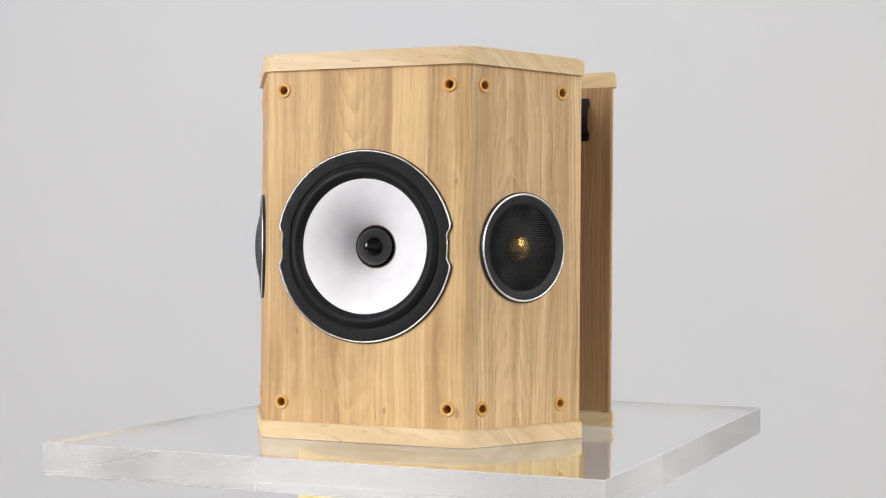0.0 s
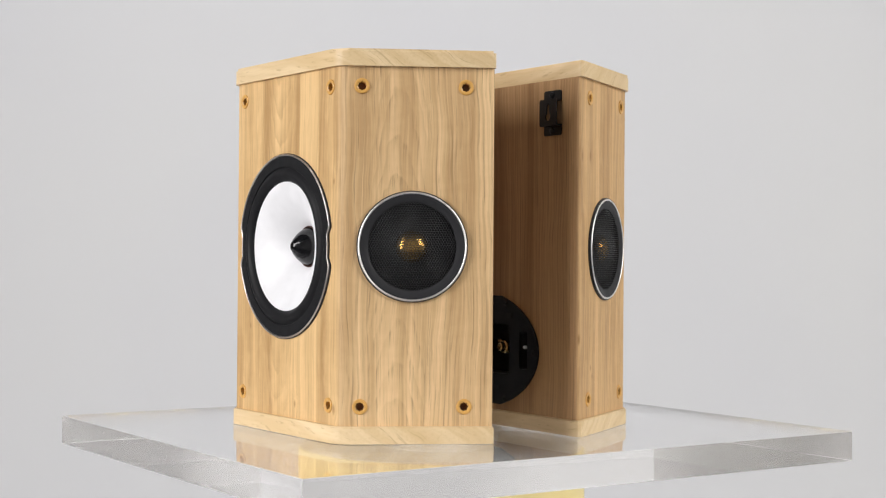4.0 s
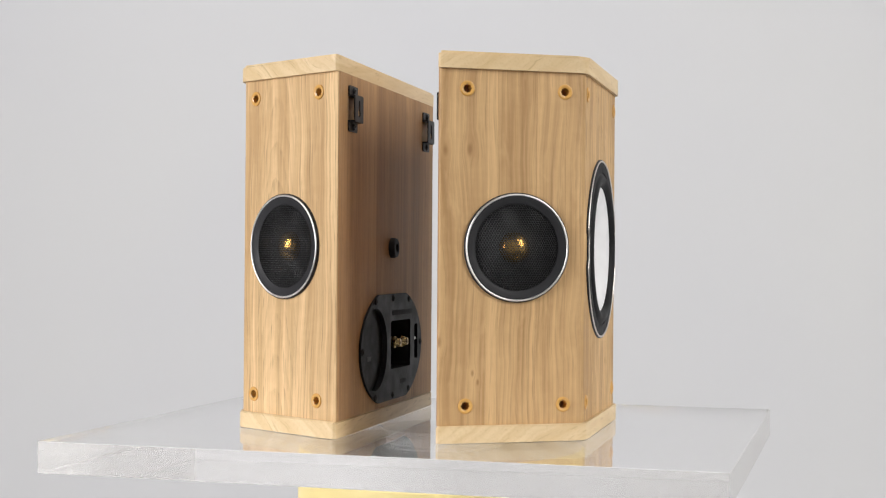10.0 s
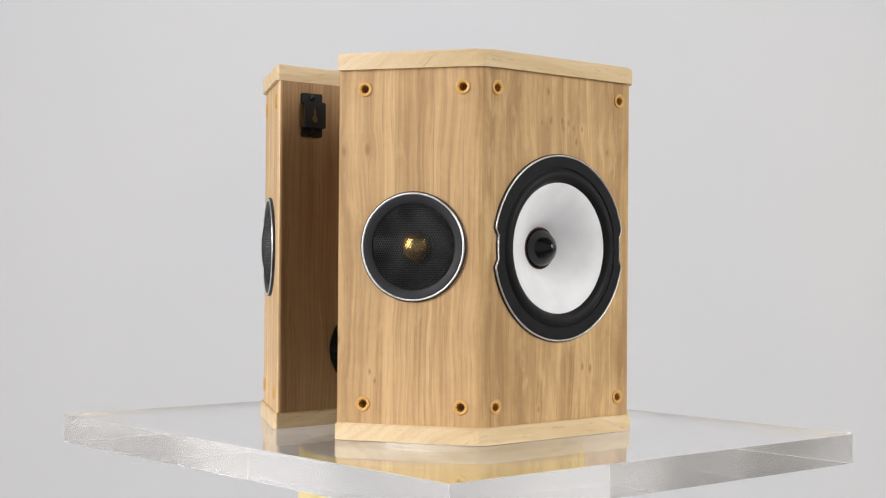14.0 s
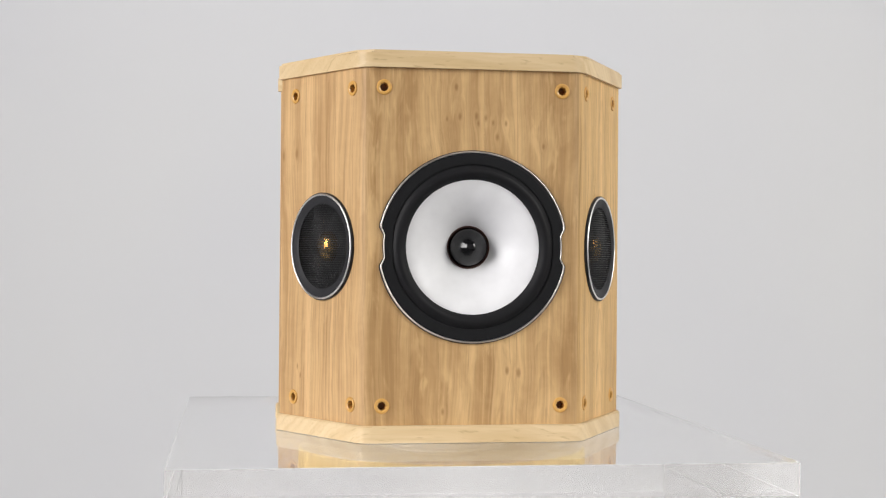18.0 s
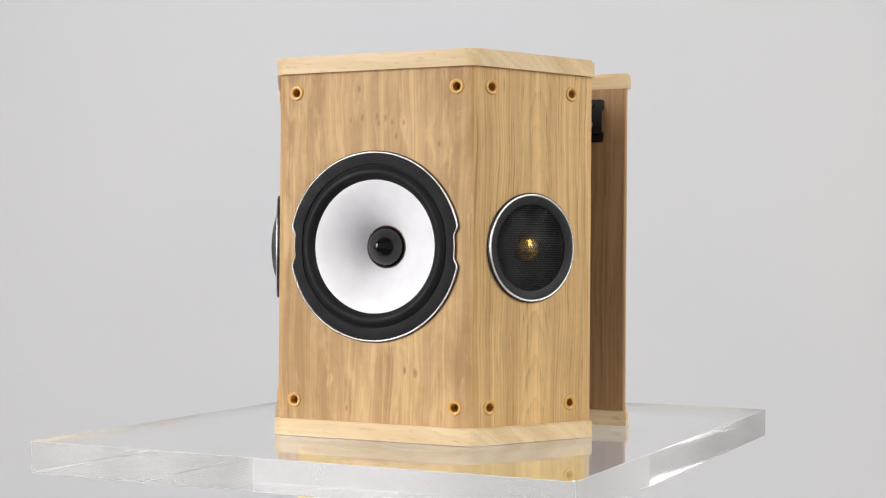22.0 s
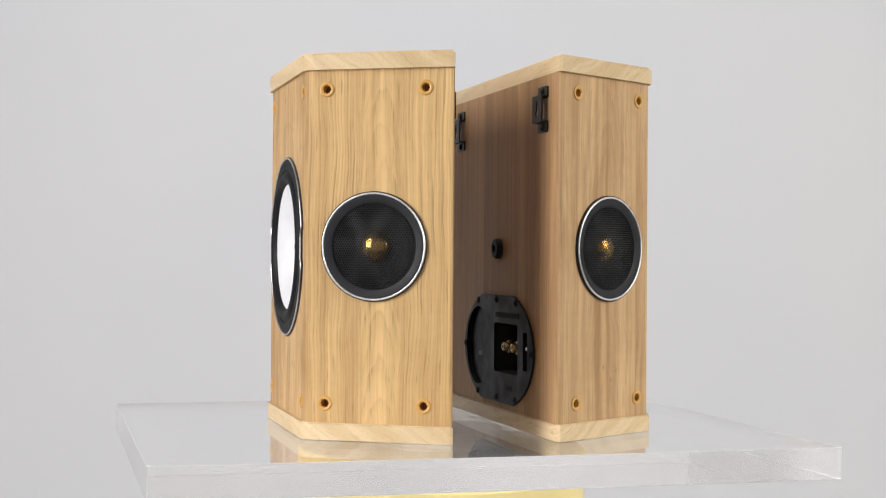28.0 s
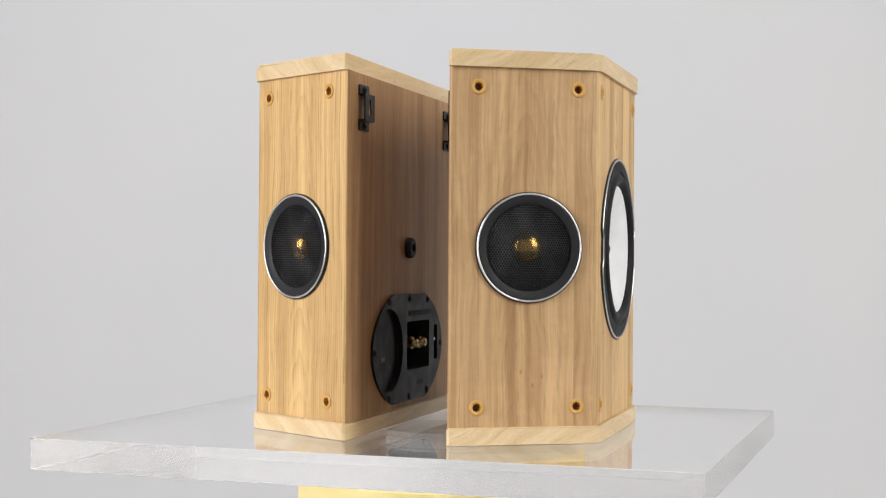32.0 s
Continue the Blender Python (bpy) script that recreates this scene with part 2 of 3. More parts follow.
BRONZE = plain("satin_nickel", rgb(0.72, 0.675, 0.64), 0.36, metal=1.0)
CONE = plain("white_coated_cone", rgb(0.85, 0.85, 0.87), 0.42)
NECK = plain("dark_red_brown_felt", rgb(0.06, 0.022, 0.015), 0.7)
GLOSS_BLACK = plain("gloss_black_plastic", rgb(0.004, 0.004, 0.005), 0.17)
TERMINAL = plain("matt_black_plastic", rgb(0.009, 0.0092, 0.0105), 0.5, grain=0.12, scale=1500.0, gloss=0.2)
GRILLE = plain("black_painted_mesh", rgb(0.019, 0.0195, 0.021), 0.4)
GOLD = plain("gold_anodised_metal", rgb(0.80, 0.48, 0.13), 0.24, metal=1.0)
POST_GOLD = plain("gold_plated_brass", rgb(0.52, 0.37, 0.17), 0.26, metal=1.0)
FACE = plain("charcoal_satin_face", rgb(0.028, 0.028, 0.031), 0.5, grain=0.1, scale=1800.0, gloss=0.2)
AMBER = plain("amber_plastic", rgb(0.66, 0.36, 0.09), 0.38, coat=0.15)
SOCKET_DARK = plain("dark_brown_socket", rgb(0.26, 0.115, 0.03), 0.5)
BLACK_STEEL = plain("black_painted_steel", rgb(0.010, 0.010, 0.0115), 0.42, gloss=0.3)
SCUFF = plain("grey_scuff", rgb(0.33, 0.33, 0.34), 0.7)
CHIP = plain("whitened_acrylic", rgb(0.85, 0.86, 0.87), 0.5)
DARK_VOID = plain("matt_black_void", rgb(0.006, 0.006, 0.007), 0.8)
LABEL_GREY = plain("grey_print", rgb(0.06, 0.06, 0.062), 0.55)
MAT = plain("pale_grey_felt", rgb(0.55, 0.55, 0.55), 0.95, grain=0.2, scale=900.0)
YELLOW = plain("pale_yellow_plastic", rgb(0.70, 0.58, 0.26), 0.45, scale=200.0)
WHITE = plain("white_laminate", rgb(0.78, 0.78, 0.77), 0.45, scale=200.0)
DARK_WALL = plain("dark_grey_wall_paint", rgb(0.035, 0.035, 0.037), 0.9, scale=60.0)
GREY_WALL = plain("pale_grey_wall_paint", rgb(0.48, 0.475, 0.47), 0.85, scale=60.0)
PALE_WALL = plain("white_wall_paint", rgb(0.80, 0.795, 0.79), 0.85, scale=60.0)
BROWN_WALL = plain("dim_brown_wall_paint", rgb(0.13, 0.108, 0.09), 0.85, scale=60.0)
WALL_PAINT = plain("charcoal_wall_paint", rgb(0.05, 0.05, 0.052), 0.85, scale=60.0)


# ---------------------------------------------------------------- mesh helpers
def part(name, bm, material, parent=None, label="", smooth=0.0, weld=True):
    """Links a bmesh as one mesh object under a thing or under a part. smooth: the angle up to which edges are shaded soft."""
    if weld:
        bmesh.ops.remove_doubles(bm, verts=bm.verts, dist=1e-6)
    bmesh.ops.recalc_face_normals(bm, faces=bm.faces)
    if smooth:
        for face in bm.faces:
            face.smooth = True
        for edge in bm.edges:
            if len(edge.link_faces) != 2 or edge.calc_face_angle(0.0) > radians(smooth):
                edge.smooth = False
    mesh = bpy.data.meshes.new(name)
    bm.to_mesh(mesh)
    bm.free()
    mesh.materials.append(material)
    ob = new(name, mesh)
    ob.parent = parent
    if label:
        tagged(ob, label)
    return ob


def from_lists(name, verts, faces, material, parent, label="", smooth=True):
    mesh = bpy.data.meshes.new(name)
    mesh.from_pydata(verts, [], faces)
    mesh.materials.append(material)
    if smooth:
        mesh.polygons.foreach_set("use_smooth", [True] * len(faces))
    ob = new(name, mesh)
    ob.parent = parent
    if label:
        tagged(ob, label)
    return ob


class Plane2:
    """A panel's plane: across, up and outward, with its origin."""

    def __init__(self, origin, across, outward):
        self.o, self.a, self.n = Vector(origin), Vector(across).normalized(), Vector(outward).normalized()
        self.up = Vector((0, 0, 1))

    def at(self, u, v, h=0.0):
        return self.o + self.a * u + self.up * v + self.n * h


def circle(cx, cy, r, count):
    return [(cx + r * math.cos(2 * math.pi * i / count), cy + r * math.sin(2 * math.pi * i / count)) for i in range(count)]


def inside(p, loop):
    hit = False
    for (x0, y0), (x1, y1) in zip(loop, loop[1:] + loop[:1]):
        if (y0 > p[1]) != (y1 > p[1]) and p[0] < (x1 - x0) * (p[1] - y0) / (y1 - y0) + x0:
            hit = not hit
    return hit


def plate(bm, plane, outline, holes, low, high):
    """A flat plate with holes through it, from height low to high over the plane, with metres as UV."""
    uv = bm.loops.layers.uv.get("metres") or bm.loops.layers.uv.new("metres")
    points, edges = [], []
    for loop in [outline] + holes:
        start = len(points)
        points += [Vector(p) for p in loop]
        edges += [(start + i, start + (i + 1) % len(loop)) for i in range(len(loop))]
    flat, _, tris, *_ = delaunay_2d_cdt(points, edges, [], 1, 1e-7)
    for h in (low, high):
        verts = [bm.verts.new(plane.at(p[0], p[1], h)) for p in flat]
        for tri in tris:
            mid = [sum(flat[i][k] for i in tri) / len(tri) for k in (0, 1)]
            if inside(mid, outline) and not any(inside(mid, hole) for hole in holes):
                face = bm.faces.new([verts[i] for i in tri])
                for loop, i in zip(face.loops, tri):
                    loop[uv].uv = flat[i]
    for loop in [outline] + holes:
        a = [bm.verts.new(plane.at(*p, low)) for p in loop]
        b = [bm.verts.new(plane.at(*p, high)) for p in loop]
        for i in range(len(loop)):
            j = (i + 1) % len(loop)
            face = bm.faces.new((a[i], a[j], b[j], b[i]))
            for corner, k in zip(face.loops, (i, j, j, i)):
                corner[uv].uv = loop[k]
    bmesh.ops.remove_doubles(bm, verts=bm.verts, dist=1e-6)


def prism(bm, section, z0, z1, us=None):
    """An upright prism over a list of (x, y); us: the UV's first value at each corner."""
    uv = bm.loops.layers.uv.get("metres") or bm.loops.layers.uv.new("metres")
    us = us or [0.0] * len(section)
    low = [bm.verts.new((*p, z0)) for p in section]
    high = [bm.verts.new((*p, z1)) for p in section]
    bm.faces.new(low), bm.faces.new(high)
    for i in range(len(section)):
        j = (i + 1) % len(section)
        face = bm.faces.new((low[i], low[j], high[j], high[i]))
        for loop, value in zip(face.loops, ((us[i], z0), (us[j], z0), (us[j], z1), (us[i], z1))):
            loop[uv].uv = value


def lathe(plane, cu, cv, profile, count=96, shape=None):
    """A turned form about the plane's normal through (cu, cv); profile: (radius, height). shape(angle, radius) bends the radius."""
    bm = bmesh.new()
    rings = []
    for r, h in profile:
        if r < 1e-6:
            rings.append([bm.verts.new(plane.at(cu, cv, h))])
            continue
        ring = []
        for i in range(count):
            a = 2 * math.pi * i / count
            rr = shape(a, r) if shape else r
            ring.append(bm.verts.new(plane.at(cu + rr * math.cos(a), cv + rr * math.sin(a), h)))
        rings.append(ring)
    for a, b in zip(rings, rings[1:]):
        for i in range(count):
            j = (i + 1) % count
            if len(a) == 1:
                bm.faces.new((a[0], b[i], b[j]))
            elif len(b) == 1:
                bm.faces.new((a[i], a[j], b[0]))
            else:
                bm.faces.new((a[i], a[j], b[j], b[i]))
    return bm


def block(bm, plane, u0, u1, v0, v1, h0, h1):
    """A box over a plane."""
    c = [bm.verts.new(plane.at(u, v, h)) for h in (h0, h1) for v in (v0, v1) for u in (u0, u1)]
    for f in ((0, 1, 3, 2), (4, 5, 7, 6), (0, 1, 5, 4), (2, 3, 7, 6), (0, 2, 6, 4), (1, 3, 7, 5)):
        bm.faces.new([c[i] for i in f])


def rounded(points, radius, steps=4):
    """A closed outline with its corners rounded."""
    out = []
    count = len(points)
    for i in range(count):
        p, a, b = Vector(points[i]), Vector(points[i - 1]), Vector(points[(i + 1) % count])
        r = radius[i] if isinstance(radius, (list, tuple)) else radius
        da, db = (a - p).normalized(), (b - p).normalized()
        half = da.angle(db) / 2
        if r <= 0:
            out.append(tuple(p))
            continue
        reach = r / math.tan(half)
        centre = p + (da + db).normalized() * (r / math.sin(half))
        s, e = p + da * reach - centre, p + db * reach - centre
        turn = math.atan2(s.x * e.y - s.y * e.x, s.dot(e))
        for k in range(steps + 1):
            t = turn * k / steps
            out.append((centre.x + s.x * math.cos(t) - s.y * math.sin(t), centre.y + s.x * math.sin(t) + s.y * math.cos(t)))
    return out


# ---------------------------------------------------------------- the studio shell
def cove():
    """A wide paper sweep: one seamless sheet that hangs behind and curves forward onto the floor."""
    line = [(2.2, 2.6)] + [(1.6 + 0.6 * math.cos(a), -0.35 - 0.6 * math.sin(a)) for a in [radians(7.5 * k) for k in range(13)]] + [(-0.6, -0.95)]
    bm = bmesh.new()
    wide = [-3.2 + 0.6 * k for k in range(11)]
    for thick in (0.0, 0.004):
        rows = [[bm.verts.new((x, y + thick, z - thick)) for x in wide] for y, z in line]
        for a, b in zip(rows, rows[1:]):
            for i in range(len(a) - 1):
                bm.faces.new((a[i], a[i + 1], b[i + 1], b[i]))
    return part("backdrop", bm, PAPER, smooth=40)


tagged(cove(), "light grey seamless paper sweep, softly lit behind the turntable", "backdrop", kind="structure")


def shell_panel(name, x0, x1, y0, y1, z0, z1, label, category, paint=WALL_PAINT):
    bm = bmesh.new()
    bmesh.ops.create_cube(bm, size=1.0, matrix=Matrix.Translation(((x0 + x1) / 2, (y0 + y1) / 2, (z0 + z1) / 2)) @ Matrix.Diagonal((x1 - x0, y1 - y0, z1 - z0, 1)))
    return tagged(part(name, bm, paint), label, category, kind="structure")


shell_panel("floor", -3.4, 2.9, -2.8, 2.5, -1.1, -0.966, "plain dark grey studio floor", "floor", DARK_WALL)
shell_panel("wall_north", -3.4, 2.9, 2.4, 2.5, -0.965, 2.7, "plain charcoal grey studio wall behind the paper sweep", "wall")
shell_panel("wall_south", -3.4, 2.9, -2.8, -2.7, -0.965, 2.7, "plain pale grey studio wall", "wall", GREY_WALL)
shell_panel("wall_east", 2.9, 3.0, -2.7, 2.4, -0.965, 2.7, "plain white studio wall", "wall", PALE_WALL)
shell_panel("wall_west", -3.5, -3.4, -2.7, 2.4, -0.965, 2.7, "plain dim brown studio wall", "wall", BROWN_WALL)
shell_panel("ceiling", -3.4, 2.9, -2.8, 2.5, 2.705, 2.8, "plain charcoal grey studio ceiling", "ceiling")


# ---------------------------------------------------------------- plinth, turntable and acrylic slab
SLAB = 0.0285


def plinth():
    level = Plane2((0, 0, 0), (1, 0, 0), (0, 0, 1))
    level.up = Vector((0, 1, 0))
    bm = lathe(level, 0, 0, [(0, -0.966), (0.10, -0.966), (0.10, -0.945), (0.098, -0.94), (0.098, -0.106), (0.096, -0.104), (0, -0.104)], 64)
    return tagged(part("plinth", bm, WHITE, smooth=40), "plain white round column under the turntable", "plinth")


def turntable():
    level = Plane2((0, 0, 0), (1, 0, 0), (0, 0, 1))
    level.up = Vector((0, 1, 0))
    root = tagged(new("turntable"), "pale yellow round motor turntable under the clear slab", "turntable")
    root.matrix_world = pose(0, 0, -0.104)
    z = 0.104
    drum = [(0, -0.104 + z), (0.138, -0.104 + z), (0.1425, -0.100 + z), (0.1425, -0.049 + z), (0.1412, -0.0474 + z), (0, -0.0474 + z)]
    part("drum", lathe(level, 0, 0, drum, 96), YELLOW, root, "pale yellow plastic drum", 30)
    mat = [(0, -0.0473 + z), (0.1395, -0.0473 + z), (0.1400, -0.0468 + z), (0.1395, -0.0463 + z), (0, -0.0463 + z)]
    part("mat", lathe(level, 0, 0, mat, 96), MAT, root, "thin pale grey felt mat", 30)
    hub = [(0, -0.0462 + z), (0.062, -0.0462 + z), (0.062, -0.0450 + z), (0.056, -0.0435 + z), (0.056, -0.0320 + z), (0.060, -SLAB - 0.0025 + z), (0.060, -SLAB - 0.0005 + z), (0, -SLAB - 0.0005 + z)]
    part("hub", lathe(level, 0, 0, hub, 64), WHITE, root, "white turned hub that carries the slab", 30)
    return root


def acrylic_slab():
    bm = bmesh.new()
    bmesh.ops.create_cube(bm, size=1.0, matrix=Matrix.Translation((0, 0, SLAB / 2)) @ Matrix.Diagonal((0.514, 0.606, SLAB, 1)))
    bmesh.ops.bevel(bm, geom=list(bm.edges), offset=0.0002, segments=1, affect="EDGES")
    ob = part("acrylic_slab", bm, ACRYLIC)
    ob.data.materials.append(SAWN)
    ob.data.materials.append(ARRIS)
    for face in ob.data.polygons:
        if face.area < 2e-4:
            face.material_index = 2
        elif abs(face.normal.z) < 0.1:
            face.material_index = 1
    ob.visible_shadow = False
    # a scuffed patch between the loudspeakers and a chipped corner
    a = radians(22.8)
    for k in range(5):
        bm = bmesh.new()
        x0, y0 = -0.022 + 0.011 * k, -0.0665 + 0.0025 * math.sin(2.1 * k)
        length, width = 0.010 + 0.003 * (k % 3), 0.0007 + 0.0004 * (k % 2)
        for h in (SLAB + 0.0001, SLAB + 0.0003):
            corners = [(x0 - length / 2, y0), (x0 - length * 0.2, y0 - width), (x0 + length * 0.3, y0 - width * 0.8), (x0 + length / 2, y0 + width * 0.3), (x0, y0 + width)]
            bm.faces.new([bm.verts.new((x * math.cos(a) - y * math.sin(a), x * math.sin(a) + y * math.cos(a), h)) for x, y in corners])
        part("scuff", bm, SCUFF, ob, "faint grey scuff on the surface")
    bm = bmesh.new()
    bmesh.ops.create_icosphere(bm, subdivisions=1, radius=0.0016, matrix=Matrix.Translation((-0.2550, 0.3007, SLAB + 0.0002)) @ Matrix.Diagonal((1.0, 1.3, 0.7, 1.0)))
    part("corner_chip", bm, CHIP, ob, "tiny whitened chip on the corner")
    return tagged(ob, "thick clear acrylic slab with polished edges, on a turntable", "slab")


plinth()
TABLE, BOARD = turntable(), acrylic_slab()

# ---------------------------------------------------------------- the loudspeaker, its front facing -y
HALF, DEEP = 0.0981, 0.1205            # half the front's width; depth of the box
BACK = 0.1681                          # half the back's width
LOW, HIGH, TOP = 0.0154, 0.3340, 0.3493
MID = 0.1746
SLOPE = Vector((BACK - HALF, DEEP)).normalized()
RUN = Vector((BACK - HALF, DEEP)).length
THICK, SKIN = 0.015, 0.008      # front board; side and back boards
SOCKET_R = 0.0069


def socket_star(cu, cv):
    return [(cu + r * math.cos(a), cv + r * math.sin(a)) for k in range(32) for a in [2 * math.pi * k / 32]
            for r in [0.0037 + 0.0003 * math.cos(8 * a)]]


def make_socket(parent, plane, u, v):
    """One pressed-in amber socket for the cloth cover, with a ribbed dark bore."""
    bm = bmesh.new()
    rim = []
    star = socket_star(u, v)
    for r, h in ((SOCKET_R, -0.001), (SOCKET_R, 0.0006), (SOCKET_R - 0.0005, 0.0011), (0.0049, 0.0010)):
        rim.append([bm.verts.new(plane.at(u + r * math.cos(2 * math.pi * k / 32), v + r * math.sin(2 * math.pi * k / 32), h)) for k in range(32)])
    rim.append([bm.verts.new(plane.at(*p, 0.0003)) for p in star])
    rim.append([bm.verts.new(plane.at(*p, -0.009)) for p in star])
    for a, b in zip(rim, rim[1:]):
        for i in range(32):
            bm.faces.new((a[i], a[(i + 1) % 32], b[(i + 1) % 32], b[i]))
    ring = part("cover_socket", bm, AMBER, parent, "amber plastic socket with a ribbed bore", 50)
    part("bore", lathe(plane, u, v, [(0, -0.0088), (0.0042, -0.0088)], 16), SOCKET_DARK, ring)
    return ring


def bezel_shape(a, r):
    """The woofer frame's outline: a circle with a shallow notch at either side."""
    y = abs(math.sin(a)) * r
    t = max(0.0, min(1.0, (0.0185 - y) / 0.0085))
    dip = 0.0052 * t * t * (3 - 2 * t)
    return r - dip * max(0.0, (r - 0.070) / 0.017)


def make_woofer(parent, plane):
    cv = MID
    root = part("woofer", lathe(plane, 0, cv, [(0.0868, -0.001), (0.0868, 0.0012), (0.0864, 0.0017), (0.0858, 0.0018), (0.0856, -0.001)], 192, bezel_shape), BLACK_PLASTIC, parent, "woofer with a white cone in a notched black frame", 40)
    part("trim_ring", lathe(plane, 0, cv, [(0.0861, 0.0)] + [(0.0852 + 0.0009 * math.cos(radians(18 * k)), 0.0014 + 0.0013 * math.sin(radians(18 * k))) for k in range(11)] + [(0.0843, 0.0)], 192, bezel_shape), BRONZE, root, "thin satin nickel trim ring", 60)
    part("flange", lathe(plane, 0, cv, [(0.0844, 0.0), (0.0844, 0.0014), (0.0840, 0.0018), (0.0752, 0.0025), (0.0742, 0.0023), (0.0738, 0.0018), (0.0738, -0.010)], 192, bezel_shape), FLANGE, root, "charcoal satin frame face", 40)
    roll = [(0.0741, 0.0015), (0.0734, 0.0013), (0.0727, 0.0016), (0.0718, 0.0025), (0.0707, 0.0035), (0.0693, 0.0043), (0.0677, 0.0047), (0.0661, 0.0046),
            (0.0646, 0.0040), (0.0633, 0.0031), (0.0622, 0.0020), (0.0613, 0.0009), (0.0606, -0.0002), (0.0600, -0.0012)]
    part("surround", lathe(plane, 0, cv, roll, 128), RUBBER, root, "black rubber roll surround", 60)
    cone = [(0.0606 - 0.0420 * f, -0.0004 - 0.0265 * f ** 1.55) for f in [k / 24 for k in range(25)]]
    part("cone", lathe(plane, 0, cv, cone, 128), CONE, root, "white flared cone", 60)
    part("neck_ring", lathe(plane, 0, cv, [(0.0200, -0.0264), (0.0194, -0.0250), (0.0186, -0.0252), (0.0182, -0.0275), (0.0180, -0.031), (0, -0.031)], 64), NECK, root, "dark red-brown ring round the plug", 60)
    plug = [(0.0080 * math.sin(radians(a)), -0.0069 - 0.0080 * (1 - math.cos(radians(a)))) for a in range(0, 36, 5)]
    plug += [(0.0046 + 0.0134 * (1 - (1 - f) ** 2.1), -0.0085 - 0.0206 * f) for f in [k / 18 for k in range(1, 19)]] + [(0.0180, -0.0305)]
    part("phase_plug", lathe(plane, 0, cv, plug, 64), GLOSS_BLACK, root, "glossy black bullet-shaped plug", 60)
    return root


def hex_grille(radius, pitch, height):
    """A domed hexagonal wire mesh, as lists of (u, v, h) and faces."""
    index, verts, faces = {}, [], []

    def lift(u, v):
        return height(math.hypot(u, v))

    def corner(u, v):
        key = (round(u * 1e6 / 20), round(v * 1e6 / 20))
        if key not in index:
            index[key] = len(verts)
            verts.append((u, v, lift(u, v)))
        return index[key]

    side = pitch / math.sqrt(3)
    steps = int(radius / pitch) + 2
    for j in range(-steps - 6, steps + 7):
        for i in range(-steps - 6, steps + 7):
            cu, cv = pitch * (i + (j % 2) / 2), side * 1.5 * j
            if math.hypot(cu, cv) > radius:
                continue
            ring = [(math.sin(radians(60 * k)), math.cos(radians(60 * k))) for k in range(6)]
            outer = [corner(cu + side * s, cv + side * c) for s, c in ring]
            first = len(verts)
            verts.extend((cu + side * 0.81 * s, cv + side * 0.81 * c, lift(cu, cv) + 0.00004) for s, c in ring)
            verts.extend((cu + side * 0.78 * s, cv + side * 0.78 * c, lift(cu, cv) - 0.0003) for s, c in ring)
            for k in range(6):
                m = (k + 1) % 6
                faces.append((outer[k], outer[m], first + m, first + k))
                faces.append((first + k, first + m, first + 6 + m, first + 6 + k))
    return verts, faces


def make_tweeter(parent, plane):
    cu, cv = 0.0644, MID
    root = part("tweeter", lathe(plane, cu, cv, [(0.0495, -0.001), (0.0495, 0.0020), (0.0490, 0.0026), (0.0484, 0.0026), (0.0482, -0.001)], 128), BLACK_PLASTIC, parent, "round tweeter behind a domed black mesh", 40)
    part("trim_ring", lathe(plane, cu, cv, [(0.0486, 0.0)] + [(0.0476 + 0.0010 * math.cos(radians(18 * k)), 0.0022 + 0.0013 * math.sin(radians(18 * k))) for k in range(11)] + [(0.0466, 0.0)], 128), CHROME, root, "bright chrome trim ring", 60)
    part("faceplate", lathe(plane, cu, cv, [(0.0467, 0.0), (0.0467, 0.0028), (0.0462, 0.0029), (0.0398, 0.0010), (0.0390, 0.0006), (0.0388, -0.0004), (0.0388, -0.006)], 128), FACE, root, "charcoal dished ring face", 40)

    def rise(r):
        return 0.0006 + 0.0078 * (1 - (r / 0.0392) ** 2)

    verts, faces = hex_grille(0.0383, 0.0024, rise)
    from_lists("mesh_grille", [tuple(plane.at(cu + u, cv + v, h)) for u, v, h in verts], faces, GRILLE, root, "black hexagonal wire mesh", False)
    part("waveguide", lathe(plane, cu, cv, [(0.0390, 0.0000), (0.035, -0.0020), (0.022, -0.0050), (0.0150, -0.0060), (0.0148, -0.0070), (0, -0.0070)], 96), DARK_VOID, root, "", 60)
    dome = [(0.0146 * math.cos(a), -0.0066 + 0.0100 * math.sin(a)) for a in [radians(d) for d in (0, 12, 24, 36, 48, 60, 70, 78, 84, 88)]] + [(0, 0.0034)]
    part("dome", lathe(plane, cu, cv, dome, 64), GOLD, root, "gold metal dome", 60)
    return root


